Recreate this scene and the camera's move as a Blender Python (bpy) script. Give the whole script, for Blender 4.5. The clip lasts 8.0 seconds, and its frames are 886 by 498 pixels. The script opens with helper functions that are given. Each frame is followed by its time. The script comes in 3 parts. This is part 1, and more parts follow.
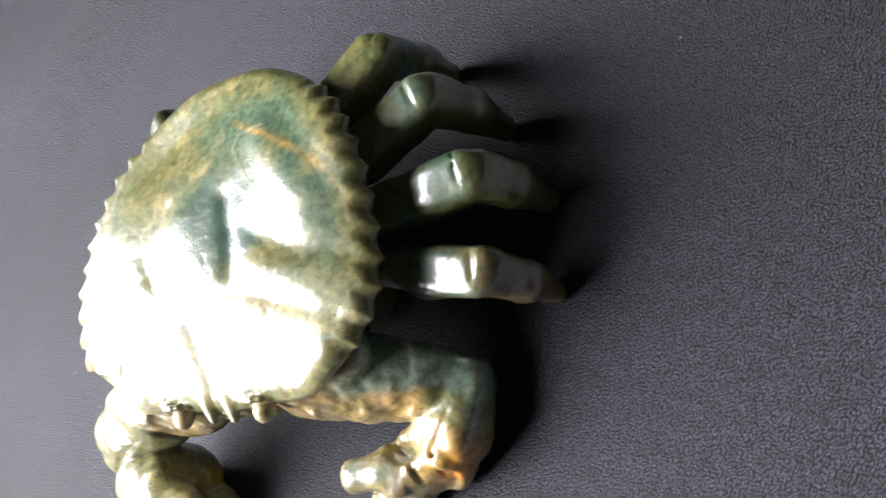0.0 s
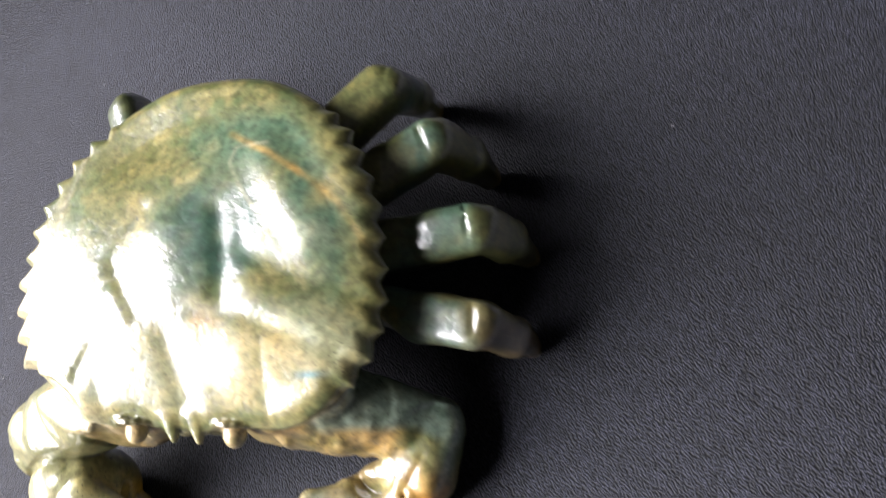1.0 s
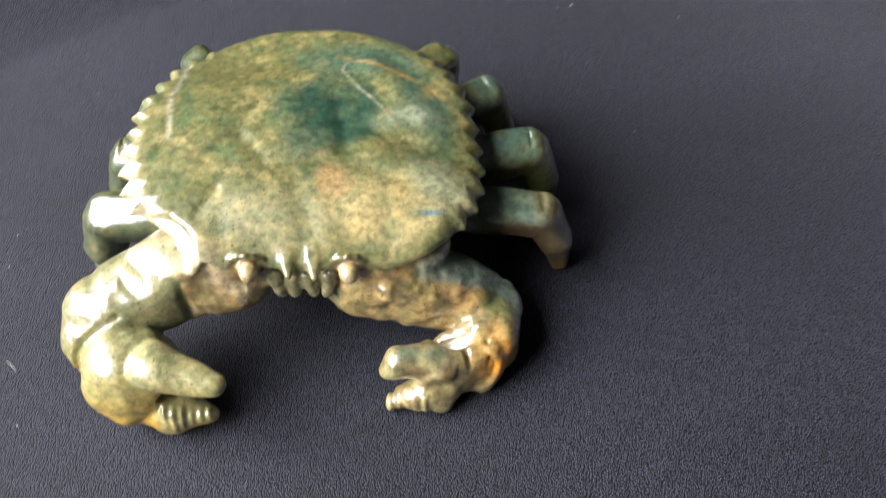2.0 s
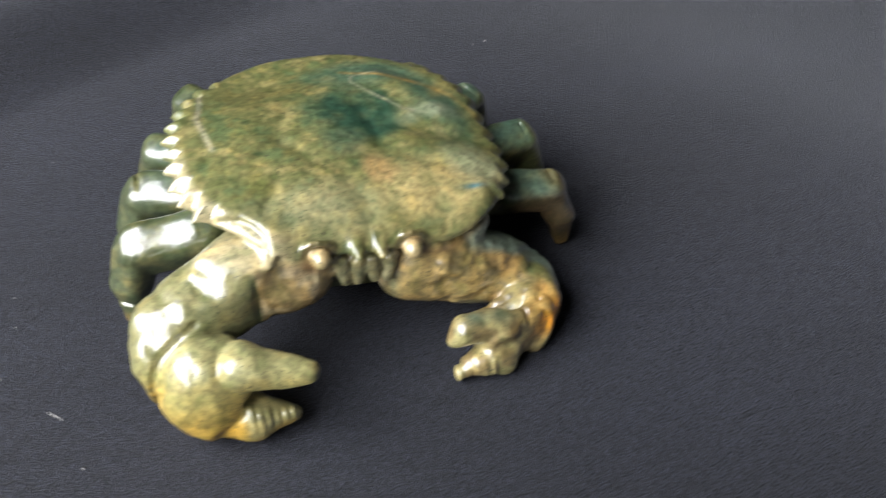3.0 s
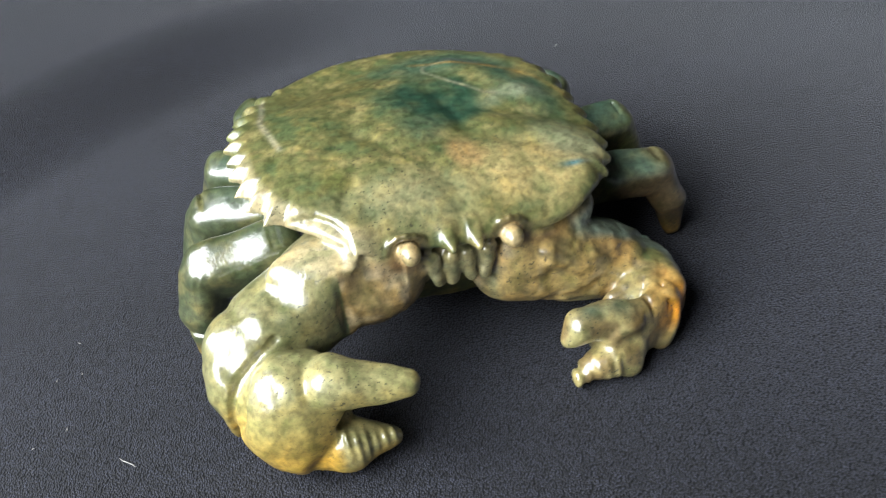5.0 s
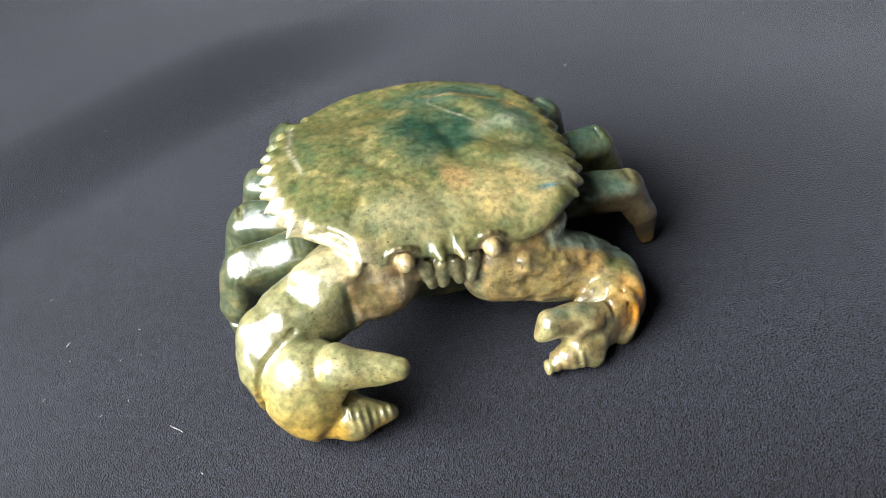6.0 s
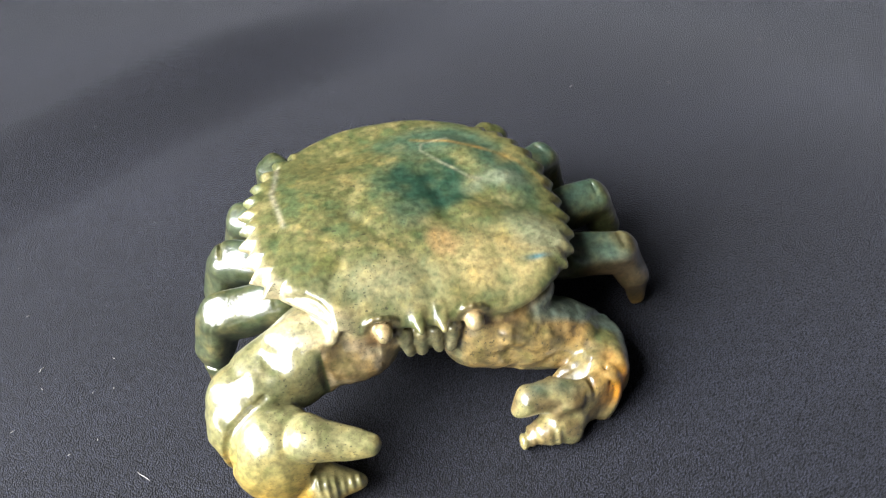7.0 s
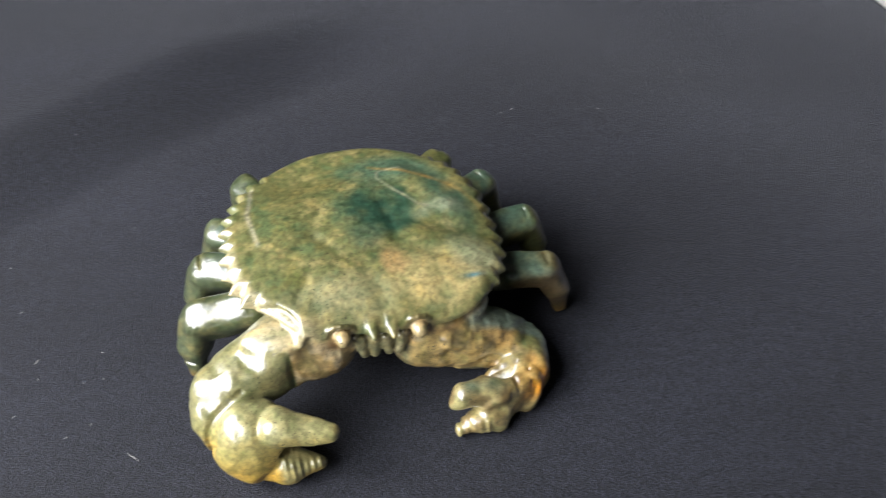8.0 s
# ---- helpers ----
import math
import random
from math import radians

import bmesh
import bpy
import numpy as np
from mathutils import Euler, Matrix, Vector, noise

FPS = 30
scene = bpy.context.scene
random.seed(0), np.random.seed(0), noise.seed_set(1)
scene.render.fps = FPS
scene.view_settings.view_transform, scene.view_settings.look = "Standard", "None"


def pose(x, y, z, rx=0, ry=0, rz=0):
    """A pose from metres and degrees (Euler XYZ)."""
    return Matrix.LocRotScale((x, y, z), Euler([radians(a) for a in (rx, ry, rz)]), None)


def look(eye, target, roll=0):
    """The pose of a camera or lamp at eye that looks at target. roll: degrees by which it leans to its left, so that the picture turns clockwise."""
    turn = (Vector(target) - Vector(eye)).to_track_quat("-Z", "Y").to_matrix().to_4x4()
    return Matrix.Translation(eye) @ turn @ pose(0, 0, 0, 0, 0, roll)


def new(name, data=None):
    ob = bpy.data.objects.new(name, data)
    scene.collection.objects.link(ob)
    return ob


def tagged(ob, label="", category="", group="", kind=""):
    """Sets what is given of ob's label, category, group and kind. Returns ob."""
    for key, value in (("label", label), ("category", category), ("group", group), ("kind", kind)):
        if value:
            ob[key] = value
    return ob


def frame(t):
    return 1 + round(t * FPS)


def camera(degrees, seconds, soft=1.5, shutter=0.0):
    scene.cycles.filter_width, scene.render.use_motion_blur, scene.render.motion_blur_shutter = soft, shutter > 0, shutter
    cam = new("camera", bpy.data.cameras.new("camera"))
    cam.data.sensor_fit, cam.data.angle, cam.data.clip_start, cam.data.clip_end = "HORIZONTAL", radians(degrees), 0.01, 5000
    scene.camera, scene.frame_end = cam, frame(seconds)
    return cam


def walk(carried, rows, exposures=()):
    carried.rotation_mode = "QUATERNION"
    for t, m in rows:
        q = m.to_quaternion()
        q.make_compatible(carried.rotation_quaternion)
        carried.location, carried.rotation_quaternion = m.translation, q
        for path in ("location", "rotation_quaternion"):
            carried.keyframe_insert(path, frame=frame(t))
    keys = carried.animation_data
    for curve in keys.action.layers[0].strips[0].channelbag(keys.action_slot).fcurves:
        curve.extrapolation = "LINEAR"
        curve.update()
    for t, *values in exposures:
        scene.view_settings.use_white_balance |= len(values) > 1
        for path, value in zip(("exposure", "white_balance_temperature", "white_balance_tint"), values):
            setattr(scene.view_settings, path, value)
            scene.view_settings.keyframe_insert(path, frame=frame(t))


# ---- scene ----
cam = camera(52.7, 8.0, soft=1.2, shutter=0.5)
PATH = [
    (0, (0.1539, -0.0579, 0.1638), (0.0427, 0.0104, 0.0122), -64.74),
    (0.5, (0.1498, -0.0473, 0.1717), (0.0520, 0.0136, 0.0082), -61.33),
    (1, (0.1208, -0.0461, 0.1919), (0.0485, 0.0183, 0.0169), -48.36),
    (1.2, (0.0939, -0.0800, 0.1986), (0.0428, -0.0002, 0.0224), -33.49),
    (2.3, (0.0182, -0.1632, 0.1915), (0.0373, -0.0259, 0.0473), -0.46),
    (2.5, (0.0087, -0.1716, 0.1923), (0.0406, -0.0327, 0.0519), 0.23),
    (3, (-0.0374, -0.1802, 0.1789), (0.0136, -0.0405, 0.0452), 1.43),
    (3.5, (-0.0552, -0.1840, 0.1659), (-0.0017, -0.0365, 0.0418), -1.48),
    (4, (-0.0614, -0.1802, 0.1580), (-0.0095, -0.0283, 0.0386), -3.47),
    (4.5, (-0.0567, -0.1744, 0.1495), (-0.0084, -0.0185, 0.0339), -5.40),
    (4.7, (-0.0504, -0.1662, 0.1426), (-0.0053, -0.0113, 0.0243), -6.27),
    (5.8, (-0.0329, -0.1956, 0.1718), (-0.0029, -0.0396, 0.0504), -8.87),
    (6, (-0.0323, -0.2003, 0.1731), (-0.0047, -0.0439, 0.0515), -9.39),
    (6.5, (-0.0283, -0.1977, 0.1803), (-0.0007, -0.0421, 0.0576), -9.01),
    (7, (-0.0186, -0.1766, 0.1931), (0.0050, -0.0282, 0.0611), -6.38),
    (7.5, (-0.0165, -0.1929, 0.2131), (0.0026, -0.0452, 0.0796), -6.56),
    (8, (-0.0211, -0.1986, 0.2301), (0.0121, -0.0566, 0.0933), -2.50),
]
walk(cam, [(t, look(eye, target, roll)) for t, eye, target, roll in PATH],
     exposures=[(0.0, 0.98, 6600, 13), (0.5, 0.88, 6600, 14), (1.0, 0.80, 6600, 15), (2.5, 0.38, 6470, 12), (3.0, 0.14, 6500, 9), (4.0, 0.01, 6400, 5),
                (4.5, 0.05, 6380, 5), (6.0, 0.50, 6460, 8), (6.5, 0.58, 6480, 9), (7.5, 0.58, 6470, 10), (8.0, 0.20, 6500, 10)])
# ---- light: one tall window in the west wall, a weak sky beyond it ----
world = bpy.data.worlds.new("sky")
scene.world = world
world.use_nodes = True
wn = world.node_tree.nodes
sky = wn.new("ShaderNodeTexSky")
sky.sky_type = "NISHITA"
sky.sun_disc = False
sky.sun_elevation, sky.sun_rotation = radians(40), radians(250)
world.node_tree.links.new(sky.outputs[0], wn["Background"].inputs[0])
wn["Background"].inputs[1].default_value = 0.08

sun = new("sun", bpy.data.lights.new("sun", "SUN"))
sun.data.energy, sun.data.angle, sun.data.color = 0.6, radians(12), (1.0, 0.96, 0.9)
sun.matrix_world = look((3, 3, 4), (0, 0, 0))

WIN_Y, WIN_Z, WIN_W, WIN_H, WALL_X = -0.18, 0.56, 0.84, 0.97, -0.41
win_light = new("window_light", bpy.data.lights.new("window_light", "AREA"))
win_light.data.shape, win_light.data.size, win_light.data.size_y = "RECTANGLE", WIN_H, WIN_W
win_light.data.energy, win_light.data.color = 36.0, (1.0, 1.0, 1.05)
win_light.matrix_world = look((WALL_X - 0.06, WIN_Y, WIN_Z), (0, WIN_Y, WIN_Z)) @ pose(0, 0, 0, 0, 0, 90)
scene.view_settings.exposure = 0.0


# ---- material helpers ----
def material(name, rough=0.5, base=(0.5, 0.5, 0.5)):
    m = bpy.data.materials.new(name)
    m.use_nodes = True
    b = m.node_tree.nodes["Principled BSDF"]
    b.inputs["Roughness"].default_value = rough
    b.inputs["Base Color"].default_value = (*base, 1)
    return m, m.node_tree.nodes, m.node_tree.links, b


def noise_node(n, l, scale, detail=4, rough=0.55, distort=0.0, stretch=(1, 1, 1), turn=0.0):
    tc, mp, t = n.new("ShaderNodeTexCoord"), n.new("ShaderNodeMapping"), n.new("ShaderNodeTexNoise")
    mp.inputs["Scale"].default_value = stretch
    mp.inputs["Rotation"].default_value = (0, 0, turn)
    t.inputs["Scale"].default_value, t.inputs["Detail"].default_value = scale, detail
    t.inputs["Roughness"].default_value, t.inputs["Distortion"].default_value = rough, distort
    l.new(tc.outputs["Object"], mp.inputs[0])
    l.new(mp.outputs[0], t.inputs["Vector"])
    return t


def ramp(n, l, source, stops):
    r = n.new("ShaderNodeValToRGB")
    while len(r.color_ramp.elements) < len(stops):
        r.color_ramp.elements.new(0.5)
    for e, (p, c) in zip(r.color_ramp.elements, stops):
        e.position, e.color = p, (*c, 1) if len(c) == 3 else c
    l.new(source, r.inputs[0])
    return r


def mix(n, l, factor, a, b, mode="MIX"):
    m = n.new("ShaderNodeMix")
    m.data_type, m.blend_type = "RGBA", mode
    for sock, v in ((m.inputs["Factor"], factor), (m.inputs["A"], a), (m.inputs["B"], b)):
        if isinstance(v, (int, float)):
            sock.default_value = v
        elif isinstance(v, tuple):
            sock.default_value = (*v, 1)
        else:
            l.new(v, sock)
    return m.outputs["Result"]


def bump(n, l, b, height, strength, distance, before=None):
    k = n.new("ShaderNodeBump")
    k.inputs["Strength"].default_value, k.inputs["Distance"].default_value = strength, distance
    l.new(height, k.inputs["Height"])
    if before:
        l.new(before, k.inputs["Normal"])
    l.new(k.outputs[0], b.inputs["Normal"])
    return k.outputs[0]


def grey(v):
    return (v, v, v)


# polished serpentine: a satin body under a hard gloss; large colour zones lie in the mesh, mottling and specks here
stone, n, l, b = material("polished_green_stone", 0.4)
zone = n.new("ShaderNodeAttribute")
zone.attribute_name = "stone_zone"
blot = noise_node(n, l, 210, 3, 0.55, 0.4)
blotc = ramp(n, l, blot.outputs["Fac"], [(0.34, (0.55, 0.66, 0.56)), (0.46, (0.92, 0.96, 0.92)), (0.56, (1.06, 1.03, 0.95)), (0.68, (1.42, 1.3, 1.04))])
c = mix(n, l, 0.7, zone.outputs["Color"], blotc.outputs[0], "MULTIPLY")
fine = noise_node(n, l, 620, 4, 0.62, 0.2)
finec = ramp(n, l, fine.outputs["Fac"], [(0.34, grey(0.56)), (0.5, grey(0.98)), (0.68, grey(1.42))])
c = mix(n, l, 0.85, c, finec.outputs[0], "MULTIPLY")
speck = noise_node(n, l, 1500, 2, 0.5, 0.0, (0.75, 1.1, 1))
speckm = ramp(n, l, speck.outputs["Fac"], [(0.64, grey(0)), (0.68, grey(1))])
where = noise_node(n, l, 45, 2)
wherem = ramp(n, l, where.outputs["Fac"], [(0.42, grey(0.05)), (0.58, grey(0.85))])
sm = mix(n, l, 1.0, speckm.outputs[0], wherem.outputs[0], "MULTIPLY")
c = mix(n, l, sm, c, (0.036, 0.036, 0.020))
l.new(c, b.inputs["Base Color"])
rr = ramp(n, l, blot.outputs["Fac"], [(0.3, grey(0.32)), (0.7, grey(0.42))])
l.new(rr.outputs[0], b.inputs["Roughness"])
b.inputs["IOR"].default_value = 1.56
b.inputs["Coat Weight"].default_value = 0.8
b.inputs["Coat IOR"].default_value = 1.6
b.inputs["Coat Roughness"].default_value = 0.08
k1 = bump(n, l, b, fine.outputs["Fac"], 0.22, 0.0004)
k2 = bump(n, l, b, blot.outputs["Fac"], 0.16, 0.0010, k1)
l.new(k2, b.inputs["Coat Normal"])
STONE = stone

# charcoal crepe: a fine pebbled weave with a soft sheen
cloth_m, n, l, b = material("charcoal_crepe", 0.6)
tc, mp, weave = n.new("ShaderNodeTexCoord"), n.new("ShaderNodeMapping"), n.new("ShaderNodeTexVoronoi")
mp.inputs["Scale"].default_value, mp.inputs["Rotation"].default_value = (1.0, 0.72, 1.0), (0, 0, 0.5)
weave.voronoi_dimensions = "2D"
weave.inputs["Scale"].default_value, weave.inputs["Randomness"].default_value = 2200, 0.9
l.new(tc.outputs["Object"], mp.inputs[0])
l.new(mp.outputs[0], weave.inputs["Vector"])
# broad light and dark bands along the fold, its shading put into the colour
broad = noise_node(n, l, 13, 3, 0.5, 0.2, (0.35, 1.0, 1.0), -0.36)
wc = ramp(n, l, weave.outputs["Distance"], [(0.15, (0.0208, 0.0225, 0.0328)), (0.54, (0.0016, 0.0020, 0.0030))])
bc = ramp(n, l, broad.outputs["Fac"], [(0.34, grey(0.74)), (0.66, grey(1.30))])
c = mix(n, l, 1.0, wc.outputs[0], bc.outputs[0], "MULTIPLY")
grain = noise_node(n, l, 3200, 2, 0.6)
lumps = noise_node(n, l, 620, 2, 0.6, 0.4, (1.5, 0.55, 1), 0.5)
lc = ramp(n, l, lumps.outputs["Fac"], [(0.36, grey(0.50)), (0.64, grey(1.50))])
c = mix(n, l, 1.0, c, lc.outputs[0], "MULTIPLY")
gc = ramp(n, l, grain.outputs["Fac"], [(0.38, grey(0.45)), (0.62, grey(1.55))])
c = mix(n, l, 1.0, c, gc.outputs[0], "MULTIPLY")
fluff = noise_node(n, l, 520, 1, 0.4)
fm = ramp(n, l, fluff.outputs["Fac"], [(0.80, grey(0)), (0.84, grey(0.6))])
c = mix(n, l, fm.outputs[0], c, (0.16, 0.16, 0.17))
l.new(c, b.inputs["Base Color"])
b.inputs["Sheen Weight"].default_value = 0.20
b.inputs["Specular IOR Level"].default_value = 0.24
b.inputs["Sheen Roughness"].default_value = 0.4
b.inputs["Sheen Tint"].default_value = (0.90, 0.93, 1.0, 1)
inv = ramp(n, l, weave.outputs["Distance"], [(0.0, grey(1)), (0.7, grey(0))])
bump(n, l, b, inv.outputs[0], 0.58, 0.0004)
CLOTH = cloth_m


def plain(name, base, rough, scale, depth=0.25):
    m, n, l, b = material(name, rough)
    a, f = noise_node(n, l, scale, 5), noise_node(n, l, scale * 14, 3)
    ca = ramp(n, l, a.outputs["Fac"], [(0.3, tuple(v * (1 - depth) for v in base)), (0.7, tuple(min(1, v * (1 + depth * 0.4)) for v in base))])
    l.new(ca.outputs[0], b.inputs["Base Color"])
    bump(n, l, b, f.outputs["Fac"], 0.15, 0.001)
    return m


PLASTER = plain("grey_plaster", (0.05, 0.049, 0.048), 0.9, 3, 0.08)
BOARD = plain("brown_floor", (0.09, 0.065, 0.042), 0.5, 5)
LAMINATE = plain("white_laminate", (0.80, 0.79, 0.75), 0.35, 6, 0.05)
FRAME = plain("white_frame_paint", (0.78, 0.78, 0.76), 0.4, 8, 0.05)
FIBRE = plain("pale_lint", (0.42, 0.41, 0.39), 0.9, 900)


# ---- mesh helpers ----
def add_box(bm, lo, hi, bev=0.0):
    r = bmesh.ops.create_cube(bm, size=1.0)
    size, mid = Vector(hi) - Vector(lo), (Vector(hi) + Vector(lo)) / 2
    for v in r["verts"]:
        v.co = Vector(a * s for a, s in zip(v.co, size)) + mid
    if bev:
        edges = list({e for v in r["verts"] for e in v.link_edges})
        bmesh.ops.bevel(bm, geom=edges, offset=bev, segments=2, affect="EDGES")


def part(name, bm, mat, parent=None, label=""):
    me = bpy.data.meshes.new(name)
    bm.to_mesh(me)
    bm.free()
    me.materials.append(mat)
    ob = new(name, me)
    ob.parent = parent
    return tagged(ob, label)


def box(name, lo, hi, mat, parent=None, bev=0.0):
    bm = bmesh.new()
    add_box(bm, lo, hi, bev)
    return part(name, bm, mat, parent)


# ---- the closed room ----
X0, X1, Y0, Y1, Z0, Z1, T = WALL_X, 2.4, -2.0, 2.2, -0.75, 1.85, 0.12
tagged(box("floor", (X0 - T, Y0 - T, Z0 - 0.1), (X1 + T, Y1 + T, Z0), BOARD), "brown boarded floor of the room", "floor", kind="structure")
tagged(box("ceiling", (X0 - T, Y0 - T, Z1), (X1 + T, Y1 + T, Z1 + 0.1), PLASTER), "plain grey plaster ceiling over the room", "ceiling", kind="structure")
tagged(box("wall_north", (X0 - T, Y1, Z0), (X1 + T, Y1 + T, Z1), PLASTER), "plain grey plastered room wall", "wall", kind="structure")
tagged(box("wall_south", (X0 - T, Y0 - T, Z0), (X1 + T, Y0, Z1), PLASTER), "plain grey plastered room wall", "wall", kind="structure")
tagged(box("wall_east", (X1, Y0, Z0), (X1 + T, Y1, Z1), PLASTER), "plain grey plastered room wall", "wall", kind="structure")
wy0, wy1, wz0, wz1 = WIN_Y - WIN_W / 2, WIN_Y + WIN_W / 2, WIN_Z - WIN_H / 2, WIN_Z + WIN_H / 2
bm = bmesh.new()
add_box(bm, (X0 - T, Y0, Z0), (X0, wy0, Z1))
add_box(bm, (X0 - T, wy1, Z0), (X0, Y1, Z1))
add_box(bm, (X0 - T, wy0, Z0), (X0, wy1, wz0))
add_box(bm, (X0 - T, wy0, wz1), (X0, wy1, Z1))
tagged(part("wall_west", bm, PLASTER), "grey plastered wall with a tall window opening", "wall", kind="structure")
window = tagged(new("window_1"), "white framed window that lights the table", "window", kind="structure")
window.location = (X0, WIN_Y, wz0)
for nm, lo, hi in (
    ("jamb", (-0.10, -WIN_W / 2, 0.05), (-0.05, -WIN_W / 2 + 0.05, WIN_H - 0.05)),
    ("jamb", (-0.10, WIN_W / 2 - 0.05, 0.05), (-0.05, WIN_W / 2, WIN_H - 0.05)),
    ("window_head", (-0.10, -WIN_W / 2, WIN_H - 0.05), (-0.05, WIN_W / 2, WIN_H)),
    ("window_sill", (-0.10, -WIN_W / 2, 0.0), (0.03, WIN_W / 2, 0.05)),
):
    box(nm, lo, hi, FRAME, window, 0.004)

table = tagged(new("table"), "white laminate table under the dark cloth", "table")
table.location = (0, 0, Z0)
box("tabletop", (-0.39, -0.55, 0.715), (0.36, 0.66, 0.7475), LAMINATE, table, 0.004)
for sx in (-0.36, 0.29):
    for sy in (-0.50, 0.58):
        box("leg", (sx, sy, 0.0), (sx + 0.05, sy + 0.05, 0.715), FRAME, table, 0.003)


# ---- the cloth, one sheet with soft folds behind the figure ----
def cloth_height(x, y):
    """A low swell behind the figure with a slope on its near side, and slow waves far from the figure."""
    across = -0.433 * (x + 0.114) + 0.901 * (y - 0.172) + 0.004 * np.sin(x * 31 + 0.5)
    up = np.clip((across + 0.062) / 0.058, 0, 1)
    up = up * up * (3 - 2 * up)
    fade = np.clip((0.075 - x) / 0.13, 0, 1)
    fade = fade * fade * (3 - 2 * fade)
    swell = 0.0125 * up * np.exp(-((np.clip(across, 0, 1) / 0.17) ** 2)) * fade
    slow = 0.0012 * np.sin(x * 17 + 1.0) * np.sin(y * 13 + 0.4) + 0.0005 * np.sin(x * 41 + y * 23)
    far = np.clip((np.hypot(x, y - 0.01) - 0.085) / 0.06, 0, 1)
    return swell + far * slow


def make_cloth():
    nx, ny = 260, 260
    xs, ys = np.linspace(-0.37, 0.294, nx), np.linspace(-0.45, 0.62, ny)
    gx, gy = np.meshgrid(xs, ys, indexing="ij")
    gz = cloth_height(gx, gy)
    gx2 = gx + 0.004 * np.sin(gy * 9) * (gx > 0.25)
    top = np.stack([gx2, gy, gz], -1).reshape(-1, 3)
    idx = np.arange(nx * ny).reshape(nx, ny)
    quads = np.stack([idx[:-1, :-1], idx[1:, :-1], idx[1:, 1:], idx[:-1, 1:]], -1).reshape(-1, 4)
    me = bpy.data.meshes.new("cloth")
    me.from_pydata(top.tolist(), [], quads.tolist())
    me.polygons.foreach_set("use_smooth", [True] * len(me.polygons))
    me.materials.append(CLOTH)
    ob = new("cloth", me)
    so = ob.modifiers.new("thickness", "SOLIDIFY")
    so.thickness, so.offset = 0.0012, -1
    return tagged(ob, "charcoal grey crepe cloth spread with soft folds", "cloth")


make_cloth()


# ---- the carved crab: a field of rounded solids, all in millimetres, turned into one mesh ----
STEP = 0.42
LO = np.array([-72.0, -56.0, -3.0])
SHAPE = (343, 308, 134)
axis = [LO[i] + STEP * np.arange(SHAPE[i], dtype=np.float32) for i in range(3)]
field = np.full(SHAPE, 12.0, np.float32)


def block(lo, hi):
    s = tuple(slice(max(0, int((a - o) / STEP) - 1), min(m, int((c - o) / STEP) + 3)) for a, c, o, m in zip(lo, hi, LO, SHAPE))
    return s, np.ix_(axis[0][s[0]], axis[1][s[1]], axis[2][s[2]])


def join(s, d, k):
    a = field[s]
    h = np.clip(0.5 + 0.5 * (a - d) / k, 0, 1)
    field[s] = a * (1 - h) + d * h - k * h * (1 - h)


def carve(s, d, k):
    a = field[s]
    h = np.clip(0.5 - 0.5 * (d + a) / k, 0, 1)
    field[s] = a * (1 - h) - d * h + k * h * (1 - h)


def limb(a, c, ra, rc, k=1.6, power=2.0, flat=1.0, ribs=0, depth=0.0, cut=False, turn=0.0):
    """A tapered bar from a to c; power over 2 squares its section, flat squeezes its height, ribs ring it, turn rolls its section."""
    a, c = np.array(a, float), np.array(c, float)
    r = max(ra, rc) * 1.3 + 4
    s, (x, y, z) = block(np.minimum(a, c) - r, np.maximum(a, c) + r)
    ax = c - a
    length = np.linalg.norm(ax)
    w = ax / length
    side = np.cross(w, (0, 0, 1.0))
    side /= np.linalg.norm(side)
    up = np.cross(side, w)
    px, py, pz = x - a[0], y - a[1], z - a[2]
    tt = px * w[0] + py * w[1] + pz * w[2]
    u = px * side[0] + py * side[1] + pz * side[2]
    v = (px * up[0] + py * up[1] + pz * up[2]) / flat
    if turn:
        ct, st = math.cos(radians(turn)), math.sin(radians(turn))
        u, v = u * ct - v * st, u * st + v * ct
    perp = (np.abs(u) ** power + np.abs(v) ** power) ** (1 / power)
    taper = (rc - ra) / length
    q = np.clip((tt + perp * taper / math.sqrt(max(0.05, 1 - taper * taper))) / length, 0, 1)
    rad = ra + (rc - ra) * q
    if ribs:
        rad = rad + depth * np.cos(q * ribs * 2 * np.pi)
    d = np.sqrt(perp**2 + (tt - q * length) ** 2) - rad
    (carve if cut else join)(s, d.astype(np.float32), k)


def egg(c, r, k=1.6, cut=False, power=2.0):
    c, r = np.array(c, float), np.array(r, float)
    s, (x, y, z) = block(c - r - 5, c + r + 5)
    q = (np.abs((x - c[0]) / r[0]) ** power + np.abs((y - c[1]) / r[1]) ** power + np.abs((z - c[2]) / r[2]) ** power) ** (1 / power)
    (carve if cut else join)(s, ((q - 1) * r.min()).astype(np.float32), k)


def onto(p, w):
    """The point of the surface over or under p along w."""
    p, w = np.array(p, float), np.array(w, float)
    for out in np.arange(6.0, -6.0, -0.1):
        cell = tuple(np.round((p + w * out - LO) / STEP).astype(int))
        if field[cell] < 0:
            break
    return p + w * out


def facet(p, normal, depth, reach, k=2.2):
    """A flat ground off the solids near p, square to the normal."""
    w = np.array(normal, float)
    w /= np.linalg.norm(w)
    c = onto(p, w) - w * depth
    s, (x, y, z) = block(c - reach, c + reach)
    px, py, pz = x - c[0], y - c[1], z - c[2]
    d = np.maximum(-(px * w[0] + py * w[1] + pz * w[2]), np.sqrt(px**2 + py**2 + pz**2) - reach)
    carve(s, d.astype(np.float32), k)


